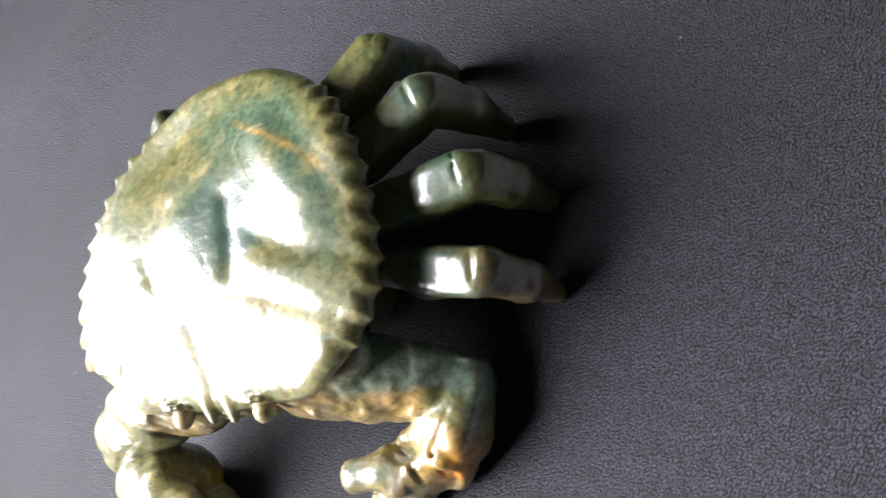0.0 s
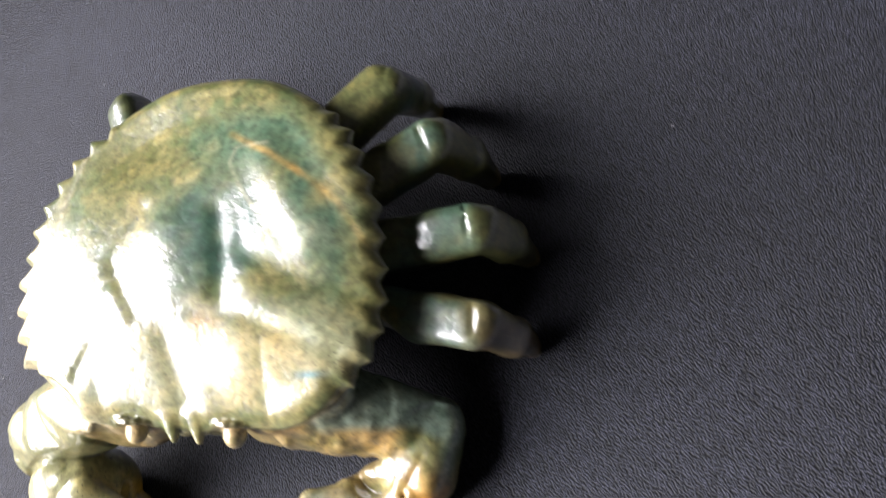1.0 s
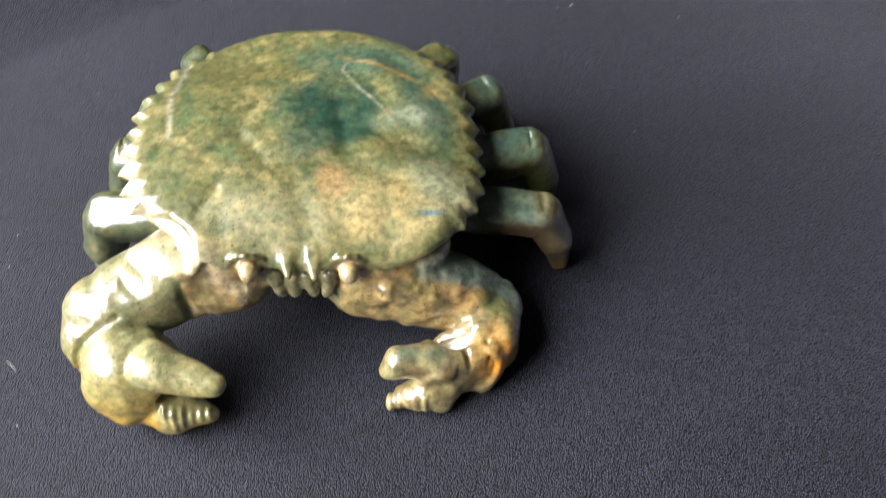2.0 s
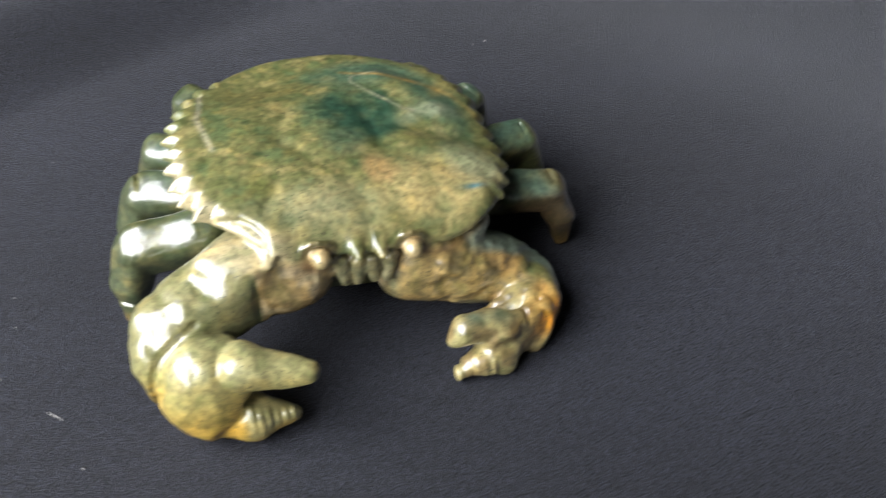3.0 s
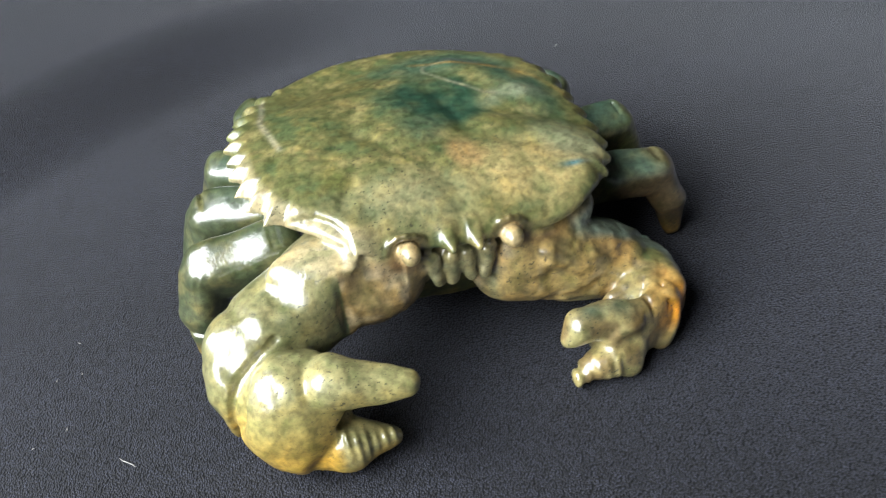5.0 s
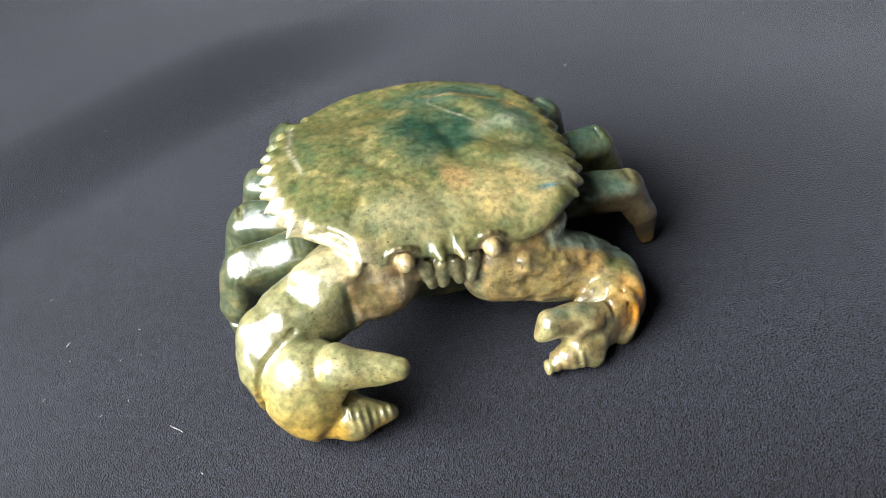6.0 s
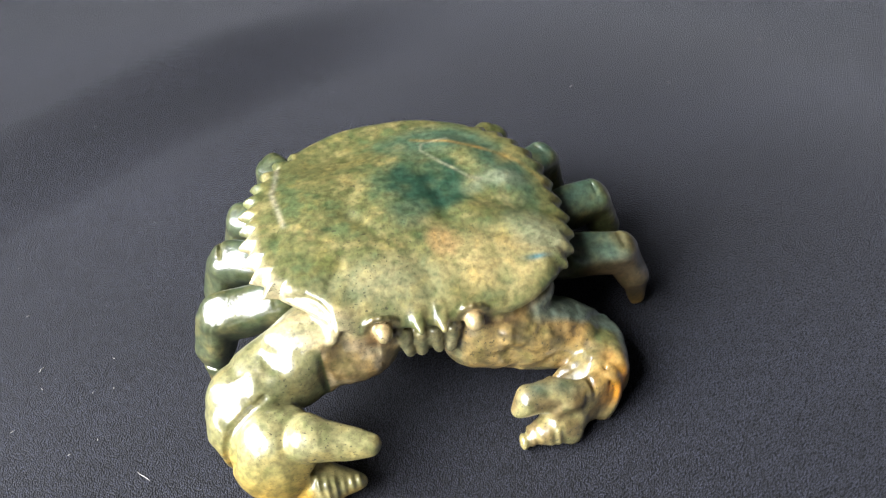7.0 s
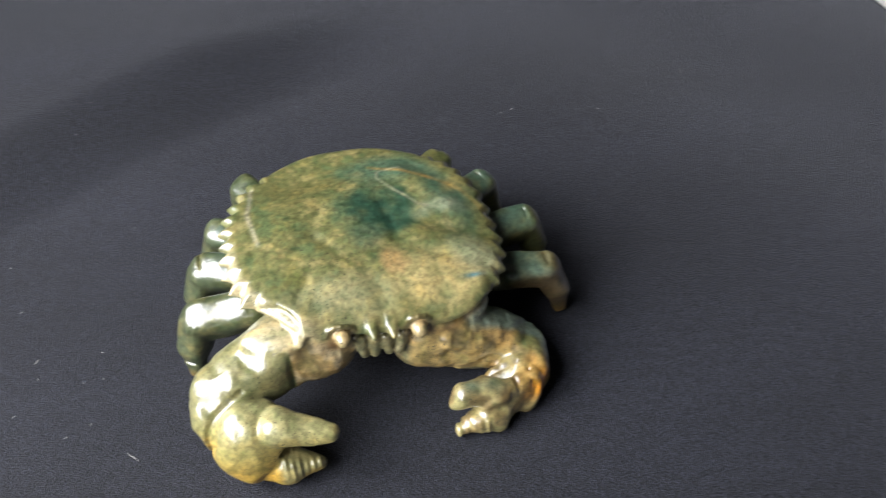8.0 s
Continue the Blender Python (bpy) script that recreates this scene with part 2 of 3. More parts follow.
LEAN, RISE = -0.122, 0.067  # the back leans down to the figure's left side and rises to its rear


def slope(x, y):
    return LEAN * x * (1 - 0.55 * np.clip((y - 5) / 40, 0, 1)) + RISE * (y - 12)


def lean(x, y, z):
    return (x, y, z + LEAN * x)


# outline of the shell, front to back along one side, round its middle
MID_Y = 12.0
OUTLINE = np.array([(0, -25), (12, -23.8), (25, -23.8), (32.5, -19.2), (38.4, -12.8), (41.6, -5.5), (42.4, 3.2), (41.8, 11),
                    (41.4, 19.8), (38.4, 28), (34.4, 36), (28.8, 42), (22.3, 47), (13, 51.6), (0, 52.9)], float)
MID_X = 2.0
out_a = np.arctan2(OUTLINE[:, 1] - MID_Y, OUTLINE[:, 0])
out_r = np.hypot(OUTLINE[:, 0], OUTLINE[:, 1] - MID_Y)
fine_a = np.linspace(-np.pi / 2, np.pi / 2, 400)
fine_r = np.interp(fine_a, out_a, out_r)
fine_r = np.convolve(np.pad(fine_r, 10, "reflect"), np.ones(21) / 21, "valid")
run = np.r_[0, np.cumsum(np.hypot(np.diff(fine_r * np.cos(fine_a)), np.diff(fine_r * np.sin(fine_a))))]


def gauss_line(x, y, pts, width):
    """1 on a chain of straight stretches, fading off to its sides."""
    best = np.full(np.broadcast(x, y).shape, 1e9)
    for (ax, ay), (cx, cy) in zip(pts[:-1], pts[1:]):
        dx, dy = cx - ax, cy - ay
        q = np.clip(((x - ax) * dx + (y - ay) * dy) / (dx * dx + dy * dy), 0, 1)
        best = np.minimum(best, (x - ax - q * dx) ** 2 + (y - ay - q * dy) ** 2)
    return np.exp(-best / width**2)


def shell_relief(x, y):
    """Furrows and swellings of the back, in millimetres."""
    # furrow between the two front lobes, and the furrow across the back
    h = -0.9 * gauss_line(x, y, [(4, -26), (2, -15), (0, -8)], 3.0)
    h -= 0.85 * gauss_line(x, y, [(-22, 0), (-13, 6), (-7, -3), (4, -2.4), (15, -2.6), (26, -6.4), (36, -10)], 2.0)
    # H-shaped furrows round the middle lobe
    h -= 0.85 * gauss_line(x, y, [(9, 19), (10.8, 11), (12, 1)], 2.4)
    h -= 0.5 * gauss_line(x, y, [(12.5, 20), (14.5, 5)], 3.6)
    h -= 0.7 * gauss_line(x, y, [(-9, 20), (-14.5, 9), (-13, 5)], 2.0)
    # lobes
    h += 1.1 * gauss_line(x, y, [(-2, 14), (1.5, 3)], 6.6)
    h += 1.4 * gauss_line(x, y, [(18.5, 32), (25, 21), (31, 12)], 4.6)
    h -= 0.8 * gauss_line(x, y, [(16, 11), (25, 5.5), (41, 1)], 2.8)
    h += 0.9 * gauss_line(x, y, [(18, 2.0), (26, -1.0), (33, -5)], 4.2)
    h += 0.95 * np.exp(-(((x - 17) / 9.5) ** 2 + ((y + 14) / 8.0) ** 2)) + 1.1 * np.exp(-(((x + 9) / 8.5) ** 2 + ((y + 14) / 8) ** 2))
    h += 0.6 * gauss_line(x, y, [(-20, 27), (-23, 9)], 6.0)
    h -= 0.6 * gauss_line(x, y, [(-22, -15.5), (-18, -9)], 1.2)
    h -= 0.55 * gauss_line(x, y, [(24, 35), (33, 24), (38, 14)], 3.0)
    h += 0.45 * gauss_line(x, y, [(34, -17.5), (40, -13.5)], 1.3)
    h -= 0.25 * gauss_line(x, y, [(-28, 36), (-31, 20), (-32, 2)], 1.4)
    return 0.62 * h


def carapace():
    s, (x, y, z) = block((-56, -36, 2), (56, 62, 53))
    x2, y2 = x[:, :, 0] - MID_X, y[:, :, 0]
    ang = np.arctan2(y2 - MID_Y, np.abs(x2))
    dist = np.hypot(x2, y2 - MID_Y)
    rim = np.interp(ang, fine_a, fine_r)
    arc = np.interp(ang, fine_a, run)
    saw = (arc / 6.1 + np.where(x2 > 0, 0.0, 0.35)) % 1.0
    tooth = 1 - np.abs(saw - 0.42) / np.where(saw < 0.42, 0.42, 0.58)
    toothed = np.clip((arc - np.where(x2 > 0, 35, 30)) / np.where(x2 > 0, 4, 8), 0, 1) * np.clip((106 - arc) / 5, 0, 1)
    edge = rim + toothed * (np.where(x2 < 0, 3.4, 2.1) * tooth - 1.1)
    r = dist / rim
    # the rear sits higher on one flank than on the other
    swell = 2.6 * np.exp(-(((x2 - 38) / 15) ** 2 + ((y2 - 25) / 18) ** 2)) - 1.2 * np.exp(-(((x2 + 2) / 20) ** 2 + ((y2 - 40) / 13) ** 2))
    sunk = 2.8 * np.exp(-(((x2 + 22) / 19) ** 2 + ((y2 - 38) / 17) ** 2)) * np.clip((1 - r) / 0.25, 0, 1)
    droop = -swell + 0.9 * np.clip((y2 - 28) / 20, 0, 1) + 4.2 * np.clip((1 - y2) / 27, 0, 1) ** 1.5 * np.clip((31 - np.abs(x2)) / 12, 0, 1)
    top = 44.2 + 4.5 * (1 - np.clip(r, 0, 1.2) ** 2.5) - droop - sunk + shell_relief(x2 + MID_X, y2) * np.clip((1.02 - r) / 0.12, 0, 1)
    steep = np.where(x2 < 0, 1.0, 0.0) * np.clip((4 - y2) / 6, 0, 1)
    wide = 3.4 + 1.6 * steep
    near = np.clip((dist - (edge - wide)) / wide, 0, 1.3)
    top = top - (1.7 + 1.0 * steep) * near**2 - toothed * np.where(x2 < 0, 0.8, 0.4) * (1 - tooth) * np.clip((dist - rim + 3.5) / 3.5, 0, 1)
    low = 40.9 - droop - 2.4 * np.clip((1 - r) / 0.1, 0, 1)
    zz = z - slope(x, y)
    d = np.maximum(np.maximum((zz - top[:, :, None]) * 0.92, low[:, :, None] - zz), (dist - edge)[:, :, None] * 0.85)
    join(s, d.astype(np.float32), 0.8)
    # belly below the rim, drawn in all round
    body = np.maximum(dist[:, :, None] - (0.84 - 0.011 * np.clip(38 - zz, 0, 30)) * rim[:, :, None], np.maximum(8 - zz, zz - 40.0 + droop[:, :, None]))
    join(s, body.astype(np.float32), 2.5)


# four walking legs a side: root, knee, foot, half thickness, roll of the squared section
LEGS = [
    ((36, 3.0, 22.5), (59.5, -0.6, 21.2), (65.4, -1.2, 2.4), 5.7, 14),
    ((35, 16, 25.5), (58.4, 19.3, 24.8), (64.2, 20.4, 2.4), 5.9, 18),
    ((32, 29, 29.0), (48.4, 38.6, 28.2), (54.0, 41.2, 2.4), 5.8, 18),
    ((25, 41, 31.5), (36.2, 52.8, 29.6), (37.4, 61.8, 2.4), 5.8, 12),
    ((-36, 4.5, 25.5), (-52.6, 7.0, 22.6), (-57.6, 4.6, 3.0), 6.2, -28),
    ((-36, 19, 27.5), (-48.8, 25.4, 25.2), (-55.4, 24.5, 3.0), 5.9, -28),
    ((-33, 31, 30.5), (-42.4, 38.4, 28.6), (-50.0, 41.0, 3.0), 5.6, -28),
    ((-26, 43, 33.5), (-31.4, 53.6, 33.8), (-36.0, 60.5, 3.0), 5.3, -24),
]


def walking_leg(root, knee, foot, r, turn):
    root, knee, foot = (np.array(p, float) for p in (root, knee, foot))
    out = (knee - root) * (1, 1, 0)
    out /= np.linalg.norm(out)
    shin = knee * 0.52 + foot * 0.48 + out * 1.6
    limb(root, knee, r, r * 0.98, 2.0, 3.4 if turn > 0 else 3.0, 1.0 if turn > 0 else 1.12, turn=turn)
    limb(knee + out * 0.6 - (0, 0, 0.4), shin, r * 0.93, r * 0.76, 0.35, 3.0, turn=turn)
    limb(shin, foot, r * 0.78, 2.5, 1.0, 3.0)


for leg in LEGS:
    walking_leg(*leg)

# grooves at the joints
for a, c in (((59.8, -7, 26.2), (59.8, 5, 27.4)), ((59.6, 12.5, 29.8), (57.8, 25.2, 31.2)), ((51.0, 33.0, 33.2), (46.0, 43.5, 34.6)),
             ((-55.0, 1.0, 28.8), (-57.0, 1.0, 20.0)), ((-57.5, 1.6, 9.0), (-63.5, 6.0, 9.6)), ((-50.6, 19.0, 30.6), (-49.6, 30.0, 31.6))):
    limb(a, c, 0.45, 0.45, 0.8, 2.0, 1.0, 0, 0, True)

# smaller claw
limb((16, -14.8, 25), (42.5, -19.0, 12), 10.2, 6.4, 2.0, 3.2)
limb((13, -16.5, 20.0), (39, -20.5, 11.0), 9.2, 7.2, 3.0, 2.4)
limb((45.5, -20.5, 9.4), (43.5, -30, 8.6), 7.4, 7.4, 0.5, 3.4)
limb((40, -33.0, 8.4), (30.5, -37, 8.2), 7.6, 6.8, 0.3, 3.4)
limb((31, -37, 11.6), (21.5, -37.8, 13.8), 4.8, 3.7, 0.8, 2.3)
limb((21.5, -37.8, 13.8), (18.6, -38.6, 11.0), 3.6, 2.2, 0.8, 2.3)
limb((31.5, -39.5, 6.0), (24.0, -41.5, 4.4), 5.2, 3.7, 0.8, 2.2)
limb((24.0, -41.5, 4.4), (18.6, -42.4, 2.9), 3.0, 1.7, 0.8, 2.2)
for q in range(5):
    egg((26.6 - 2.1 * q, -41.0 - 0.3 * q, 4.9 - 0.55 * q), (1.4, 4.3 - 0.42 * q, 4.2 - 0.42 * q), 0.45)
egg((41.0, -38.2, 4.0), (3.0, 3.4, 4.0), 1.2)
egg((30.5, -42.5, 3.8), (3.4, 3.2, 3.8), 1.2)
egg((20.0, -43.5, 9.4), (6.0, 5.0, 1.8), 0.8, True)
egg((32.0, -45.0, 10.5), (5.0, 2.4, 2.0), 1.6, True)
facet((33.0, -10.5, 24.0), (0.28, 0.42, 0.86), 1.0, 13)
facet((50.0, -25.5, 15.2), (0.62, 0.08, 0.78), 1.3, 9)
facet((34.0, -31.5, 15.6), (-0.35, -0.55, 0.75), 1.0, 5)
facet((40.5, -42.0, 11.5), (0.45, -0.85, 0.3), 1.0, 5)
for a, c in (((49.2, -22.5, 16.6), (46.6, -27.0, 16.5)), ((46.6, -27.0, 16.5), (42.6, -34.5, 16.0)), ((42.6, -34.5, 16.0), (42.5, -41.0, 8.0)), ((42.5, -41.0, 8.0), (36.5, -43.0, 0.0)),
             ((33.0, -29.0, 16.0), (37.0, -37.0, 15.8)), ((37.0, -37.0, 15.8), (38.5, -42.0, 11.0))):
    limb(a, c, 0.5, 0.5, 0.8, 2.0, 1.0, 0, 0, True)

# larger claw
limb((-24, -15, 29), (-42.5, -22, 24.4), 10.6, 9.4, 1.6, 2.8)
limb((-48.0, -23.5, 22.6), (-50.0, -29.5, 17), 9.2, 8.0, 0.5, 2.8)
egg((-54.8, -31.2, 17.0), (2.8, 3.4, 9.0), 1.5)
egg((-42.3, -36.0, 13.8), (11.6, 10.4, 14.2), 0.4, False, 2.1)
limb((-34.6, -40.4, 22.2), (-20.2, -45.4, 21.2), 5.9, 3.1, 0.7, 2.3)
limb((-40, -38.5, 6.4), (-34.0, -41.8, 5.9), 6.0, 5.7, 0.6, 2.2)
limb((-34, -41.8, 5.9), (-24.4, -43.6, 5.6), 5.7, 1.9, 0.8, 2.2)
egg((-27.0, -44.0, 13.2), (9.0, 12.0, 2.9), 0.8, True)
for q in range(6):
    egg((-34.4 + 1.95 * q, -45.2 + 0.2 * q, 7.4 - 0.15 * q), (0.8, 3.0 - 0.3 * q, 3.6 - 0.36 * q), 0.4)
for q in range(6):
    egg((-34.0 + 2.2 * q, -43.0 - 0.35 * q, 17.3), (0.7, 1.0, 0.5), 0.8)
# seam between wrist and palm
facet((-55.5, -33.0, 20.0), (-0.65, -0.72, 0.15), 1.0, 7)
limb((-44.2, -42.5, 8.0), (-43.8, -43.2, 4.0), 3.0, 0.9, 2.0)
SEAM = [(-43.1, -31.8, 29.7), (-46.8, -32.6, 27.2), (-51.3, -34.0, 24.0), (-53.6, -34.6, 19.2), (-55.2, -35.4, 14.5), (-54.6, -36.2, 11.0)]
SEAM = [onto(p, (-0.45, -0.70, 0.55)) for p in SEAM]
for a, c in zip(SEAM[:-1], SEAM[1:]):
    limb(a, c, 1.0, 1.0, 0.6, 2.0, 1.0, 0, 0, True)
limb((-41.5, -46.0, 2.0), (-40.0, -45.0, -4.0), 0.8, 1.2, 0.8, 2.0, 1.0, 0, 0, True)

carapace()

# face: cheeks, eyes in sunk sockets, snout teeth, mouth ridges
egg(lean(-16.5, -17.5, 29.0), (12.0, 8.4, 9.0), 0.8)
egg((-20.0, -18.5, 26.0), (13.0, 9.0, 8.5), 2.0)
egg(lean(0.0, -16.5, 29.0), (12.0, 8.0, 6.0), 1.5)
for sx in (-1, 1):
    egg(lean(sx * 11.4, -28.0, 34.8), (3.8, 3.8, 4.2), 0.8, True)
    egg(lean(sx * 11.4, -25.2, 34.6), (2.45, 3.1, 2.45), 0.3)
for sx in (-1, 1):
    over = [lean(sx * 11.4 + 4.5 * math.cos(a), -24.0 + 0.6 * abs(math.cos(a)), 33.9 + 4.4 * math.sin(a)) for a in (-0.5, 0.1, 0.7, 1.15, 1.57, 2.0, 2.45, 3.0, 3.6)]
    for a, c in zip(over[:-1], over[1:]):
        limb(a, c, 0.75, 0.75, 0.6)
for px in (-2.6, 3.2):
    limb(lean(px, -21.0, 36.4), lean(px + 0.3, -26.9, 34.6), 3.0, 0.8, 0.9, 2.4)
limb(lean(-22.6, -21.0, 36.4), lean(-23.6, -24.6, 34.0), 2.2, 0.9, 0.8, 2.6)
egg(lean(23, -14.5, 31.5), (12.5, 8.0, 6.5), 1.2)
for px in (-6.2, -2.2, 1.8, 5.8):
    limb(lean(px, -23.4, 31.0), lean(px * 0.92, -23.4, 24.8), 1.6, 1.4, 0.15)
# shoulder where the large arm meets the rim, and a ridge along the small arm
egg((-31.5, -20.5, 36.4), (8.5, 6.0, 3.6), 2.2)
facet((-32.0, -22.5, 39.6), (-0.20, -0.56, 0.80), 0.5, 9, 3.0)
limb((20, -24.5, 25.0), (38, -24.6, 15.0), 2.6, 2.2, 2.4)
limb((20, -27.5, 21.0), (34, -28.5, 13.0), 0.7, 0.8, 1.5, 2.0, 1.0, 0, 0, True)
# clefts between arms and cheeks
limb((-27.5, -28, 36.0), (-27.0, -27, 22.0), 1.0, 1.2, 1.0, 2.0, 1.0, 0, 0, True)


def value_noise(p, size, seed):
    """Smooth random values of a given grain size."""
    g = np.random.RandomState(seed).rand(32, 32, 32)
    q = p / size + 100
    i = np.floor(q).astype(int)
    f = q - i
    f = f * f * (3 - 2 * f)
    out = 0
    for dx in (0, 1):
        for dy in (0, 1):
            for dz in (0, 1):
                w = (f[:, 0] if dx else 1 - f[:, 0]) * (f[:, 1] if dy else 1 - f[:, 1]) * (f[:, 2] if dz else 1 - f[:, 2])
                out = out + w * g[(i[:, 0] + dx) % 32, (i[:, 1] + dy) % 32, (i[:, 2] + dz) % 32]
    return out


def roughen(lo, hi, grain, depth, seed, shape):
    """Uneven hand carving; shape says where and how strongly."""
    s, (x, y, z) = block(lo, hi)
    gx, gy, gz = np.broadcast_arrays(x, y, z)
    p = np.stack([gx.ravel(), gy.ravel(), gz.ravel()], 1).astype(float)
    field[s] += ((value_noise(p, grain, seed) - 0.5).reshape(gx.shape) * 2 * depth * shape(gx, gy, gz)).astype(np.float32)


def face_part(x, y, z):
    f = np.clip((-15 - y) / 5, 0, 1) * np.clip((35.5 + LEAN * x - z) / 3, 0, 1) * np.clip((x + 29) / 4, 0, 1) * np.clip((42 - x) / 4, 0, 1)
    return f * np.clip(np.minimum(np.abs(x - 11.4), np.abs(x + 11.4)) / 4, 0.25, 1)


def limb_part(x, y, z):
    return np.clip((39 + slope(x, y) - z) / 3, 0, 1) * np.clip((np.hypot(x - 2, y - 12) - 36) / 4, 0, 1)


def surface(vol):
    """Surface nets: one point in each cell that the zero level crosses, joined into quads."""
    neg = vol < 0
    cnt = np.zeros(tuple(m - 1 for m in vol.shape), np.int8)
    corner = [(i, j, k) for i in (0, 1) for j in (0, 1) for k in (0, 1)]
    cut = lambda a, o: a[tuple(slice(q, a.shape[i] - 1 + q) for i, q in enumerate(o))]
    for o in corner:
        cnt += cut(neg, o)
    cells = np.argwhere((cnt > 0) & (cnt < 8))
    val = {o: vol[tuple((cells + o).T)] for o in corner}
    tot, num = np.zeros((len(cells), 3)), np.zeros(len(cells))
    for o in corner:
        for ax in range(3):
            if o[ax] == 0:
                p = tuple(1 if i == ax else q for i, q in enumerate(o))
                va, vb = val[o], val[p]
                hit = (va < 0) != (vb < 0)
                q = np.where(hit, va / np.where(hit, va - vb, 1), 0)
                pos = np.tile(np.array(o, float), (len(cells), 1))
                pos[:, ax] = q
                tot += pos * hit[:, None]
                num += hit
    pts = LO + STEP * (cells + tot / num[:, None])
    index = np.full(cnt.shape, -1, np.int64)
    index[tuple(cells.T)] = np.arange(len(cells))
    quads = []
    for ax in range(3):
        e = np.eye(3, dtype=int)
        a1, a2 = e[(ax + 1) % 3], e[(ax + 2) % 3]
        na = neg[tuple(slice(0, -1) if i == ax else slice(None) for i in range(3))]
        nb = neg[tuple(slice(1, None) if i == ax else slice(None) for i in range(3))]
        for flip, m in ((False, na & ~nb), (True, ~na & nb)):
            c = np.argwhere(m)
            c = c[(c[:, (ax + 1) % 3] > 0) & (c[:, (ax + 2) % 3] > 0)]
            q = np.stack([index[tuple((c - o).T)] for o in (0 * a1, a1, a1 + a2, a2)], 1)
            quads.append(q[:, ::-1] if flip else q)
    return pts, np.concatenate(quads)


def stone_colours(p):
    """The stone's veins and clouds: olive ground, dark green heart, tan and teal clouds, rust at the claws."""
    x, y, z = p.T
    wob = p + 5.0 * np.stack([value_noise(p, 9, s) - 0.5 for s in (1, 2, 3)], 1)
    wx, wy, wz = wob.T
    nz = value_noise(p, 5.5, 4) * 0.45 + value_noise(p, 2.2, 5) * 0.35 + value_noise(p, 1.1, 6) * 0.2
    col = np.tile(np.array([0.114, 0.116, 0.042]), (len(p), 1))

    def tint(mask, rgb):
        m = np.clip(mask, 0, 1)[:, None]
        col[:] = col * (1 - m) + np.array(rgb) * m

    def cloud(cx, cy, rx, ry, hard=1.6):
        return np.clip((1 - np.hypot((wx - cx) / rx, (wy - cy) / ry)) * hard, 0, 1)

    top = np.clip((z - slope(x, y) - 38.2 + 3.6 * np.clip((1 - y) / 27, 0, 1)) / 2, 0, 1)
    tint(np.clip((nz - 0.54) * 5, 0, 1) * 0.65, (0.25, 0.21, 0.085))
    tint(np.clip((0.48 - nz) * 7, 0, 1) * 0.75, (0.075, 0.105, 0.042))
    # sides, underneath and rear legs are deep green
    # x > 0 flank: colour raised in place of light missing on those legs
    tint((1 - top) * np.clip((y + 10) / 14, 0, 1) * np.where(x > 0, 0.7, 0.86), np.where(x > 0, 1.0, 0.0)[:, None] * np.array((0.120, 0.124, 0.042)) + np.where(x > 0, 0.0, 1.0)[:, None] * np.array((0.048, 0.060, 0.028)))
    hz = value_noise(p, 3.4, 8)
    tint(top * cloud(7, 16, 17, 16, 3.0) * (0.35 + 0.7 * hz), (0.046, 0.080, 0.040))
    tint(top * cloud(9, 15.5, 11, 13, 3.4) * (0.5 + 0.5 * hz), (0.018, 0.054, 0.033))
    tint(top * cloud(2, 3, 8, 6, 2.0) * 0.5, (0.06, 0.09, 0.055))
    tint(top * cloud(34, 22, 13, 26, 1.8) * 0.75, (0.038, 0.094, 0.064))
    tint(top * cloud(16, 36, 20, 10, 1.8) * 0.7, (0.045, 0.104, 0.070))
    tint(top * cloud(27, 12, 11, 5, 1.5) * 0.6, (0.24, 0.25, 0.16))
    tint(top * cloud(21, -13, 20, 11, 2.0) * (0.25 + 0.9 * nz), (0.345, 0.272, 0.115))
    tint(top * cloud(8, -6, 6, 5, 2.0) * 0.5, (0.40, 0.24, 0.10))
    tint(top * cloud(34, -8, 9, 9, 1.6) * 0.5, (0.25, 0.27, 0.17))
    tint(top * cloud(-10, -16, 22, 9, 1.3) * 0.55, (0.28, 0.26, 0.14))
    tint(top * cloud(-14, 30, 16, 14, 1.4) * 0.5, (0.150, 0.130, 0.042))
    tint(top * cloud(-22, -8, 5, 5, 1.6) * 0.6, (0.11, 0.115, 0.03))
    tint(top * cloud(36, 34, 10, 12, 1.3) * 0.5, (0.20, 0.17, 0.055))
    tint(np.exp(-(((wx - 30) / 3.4) ** 2 + ((wy + 15.5) / 1.0) ** 2)) * top * 0.85, (0.03, 0.14, 0.17))
    vein = gauss_line(x + 0.3 * (wx - x), y + 0.3 * (wy - y), [(9, 37), (20, 31.5), (30, 24.5), (37, 19), (42, 10)], 0.75)
    tint(vein * top * (0.1 + 0.6 * hz), (0.42, 0.24, 0.06))
    tint(np.exp(-(((wx - 35) / 4) ** 2 + ((wy - 21) / 3) ** 2)) * top * 0.3, (0.36, 0.21, 0.03))
    line = gauss_line(x + 0.2 * (wx - x), y + 0.2 * (wy - y), [(19, 34), (11.5, 33.5), (11.0, 30), (15, 23), (21, 15), (27, 12)], 0.45)
    tint(line * top * (0.15 + 0.6 * hz), (0.30, 0.29, 0.19))
    pale = gauss_line(x + 0.3 * (wx - x), y + 0.3 * (wy - y), [(-29, 36), (-32, 22), (-30, 6)], 0.7)
    tint(pale * top * 0.5, (0.42, 0.38, 0.26))
    # cream teeth along the rim beside the large arm, window glints painted into the tone
    round_rim = np.interp(np.arctan2(y - MID_Y, np.abs(x - MID_X)), fine_a, fine_r)
    ratio = np.hypot(x - MID_X, y - MID_Y) / round_rim
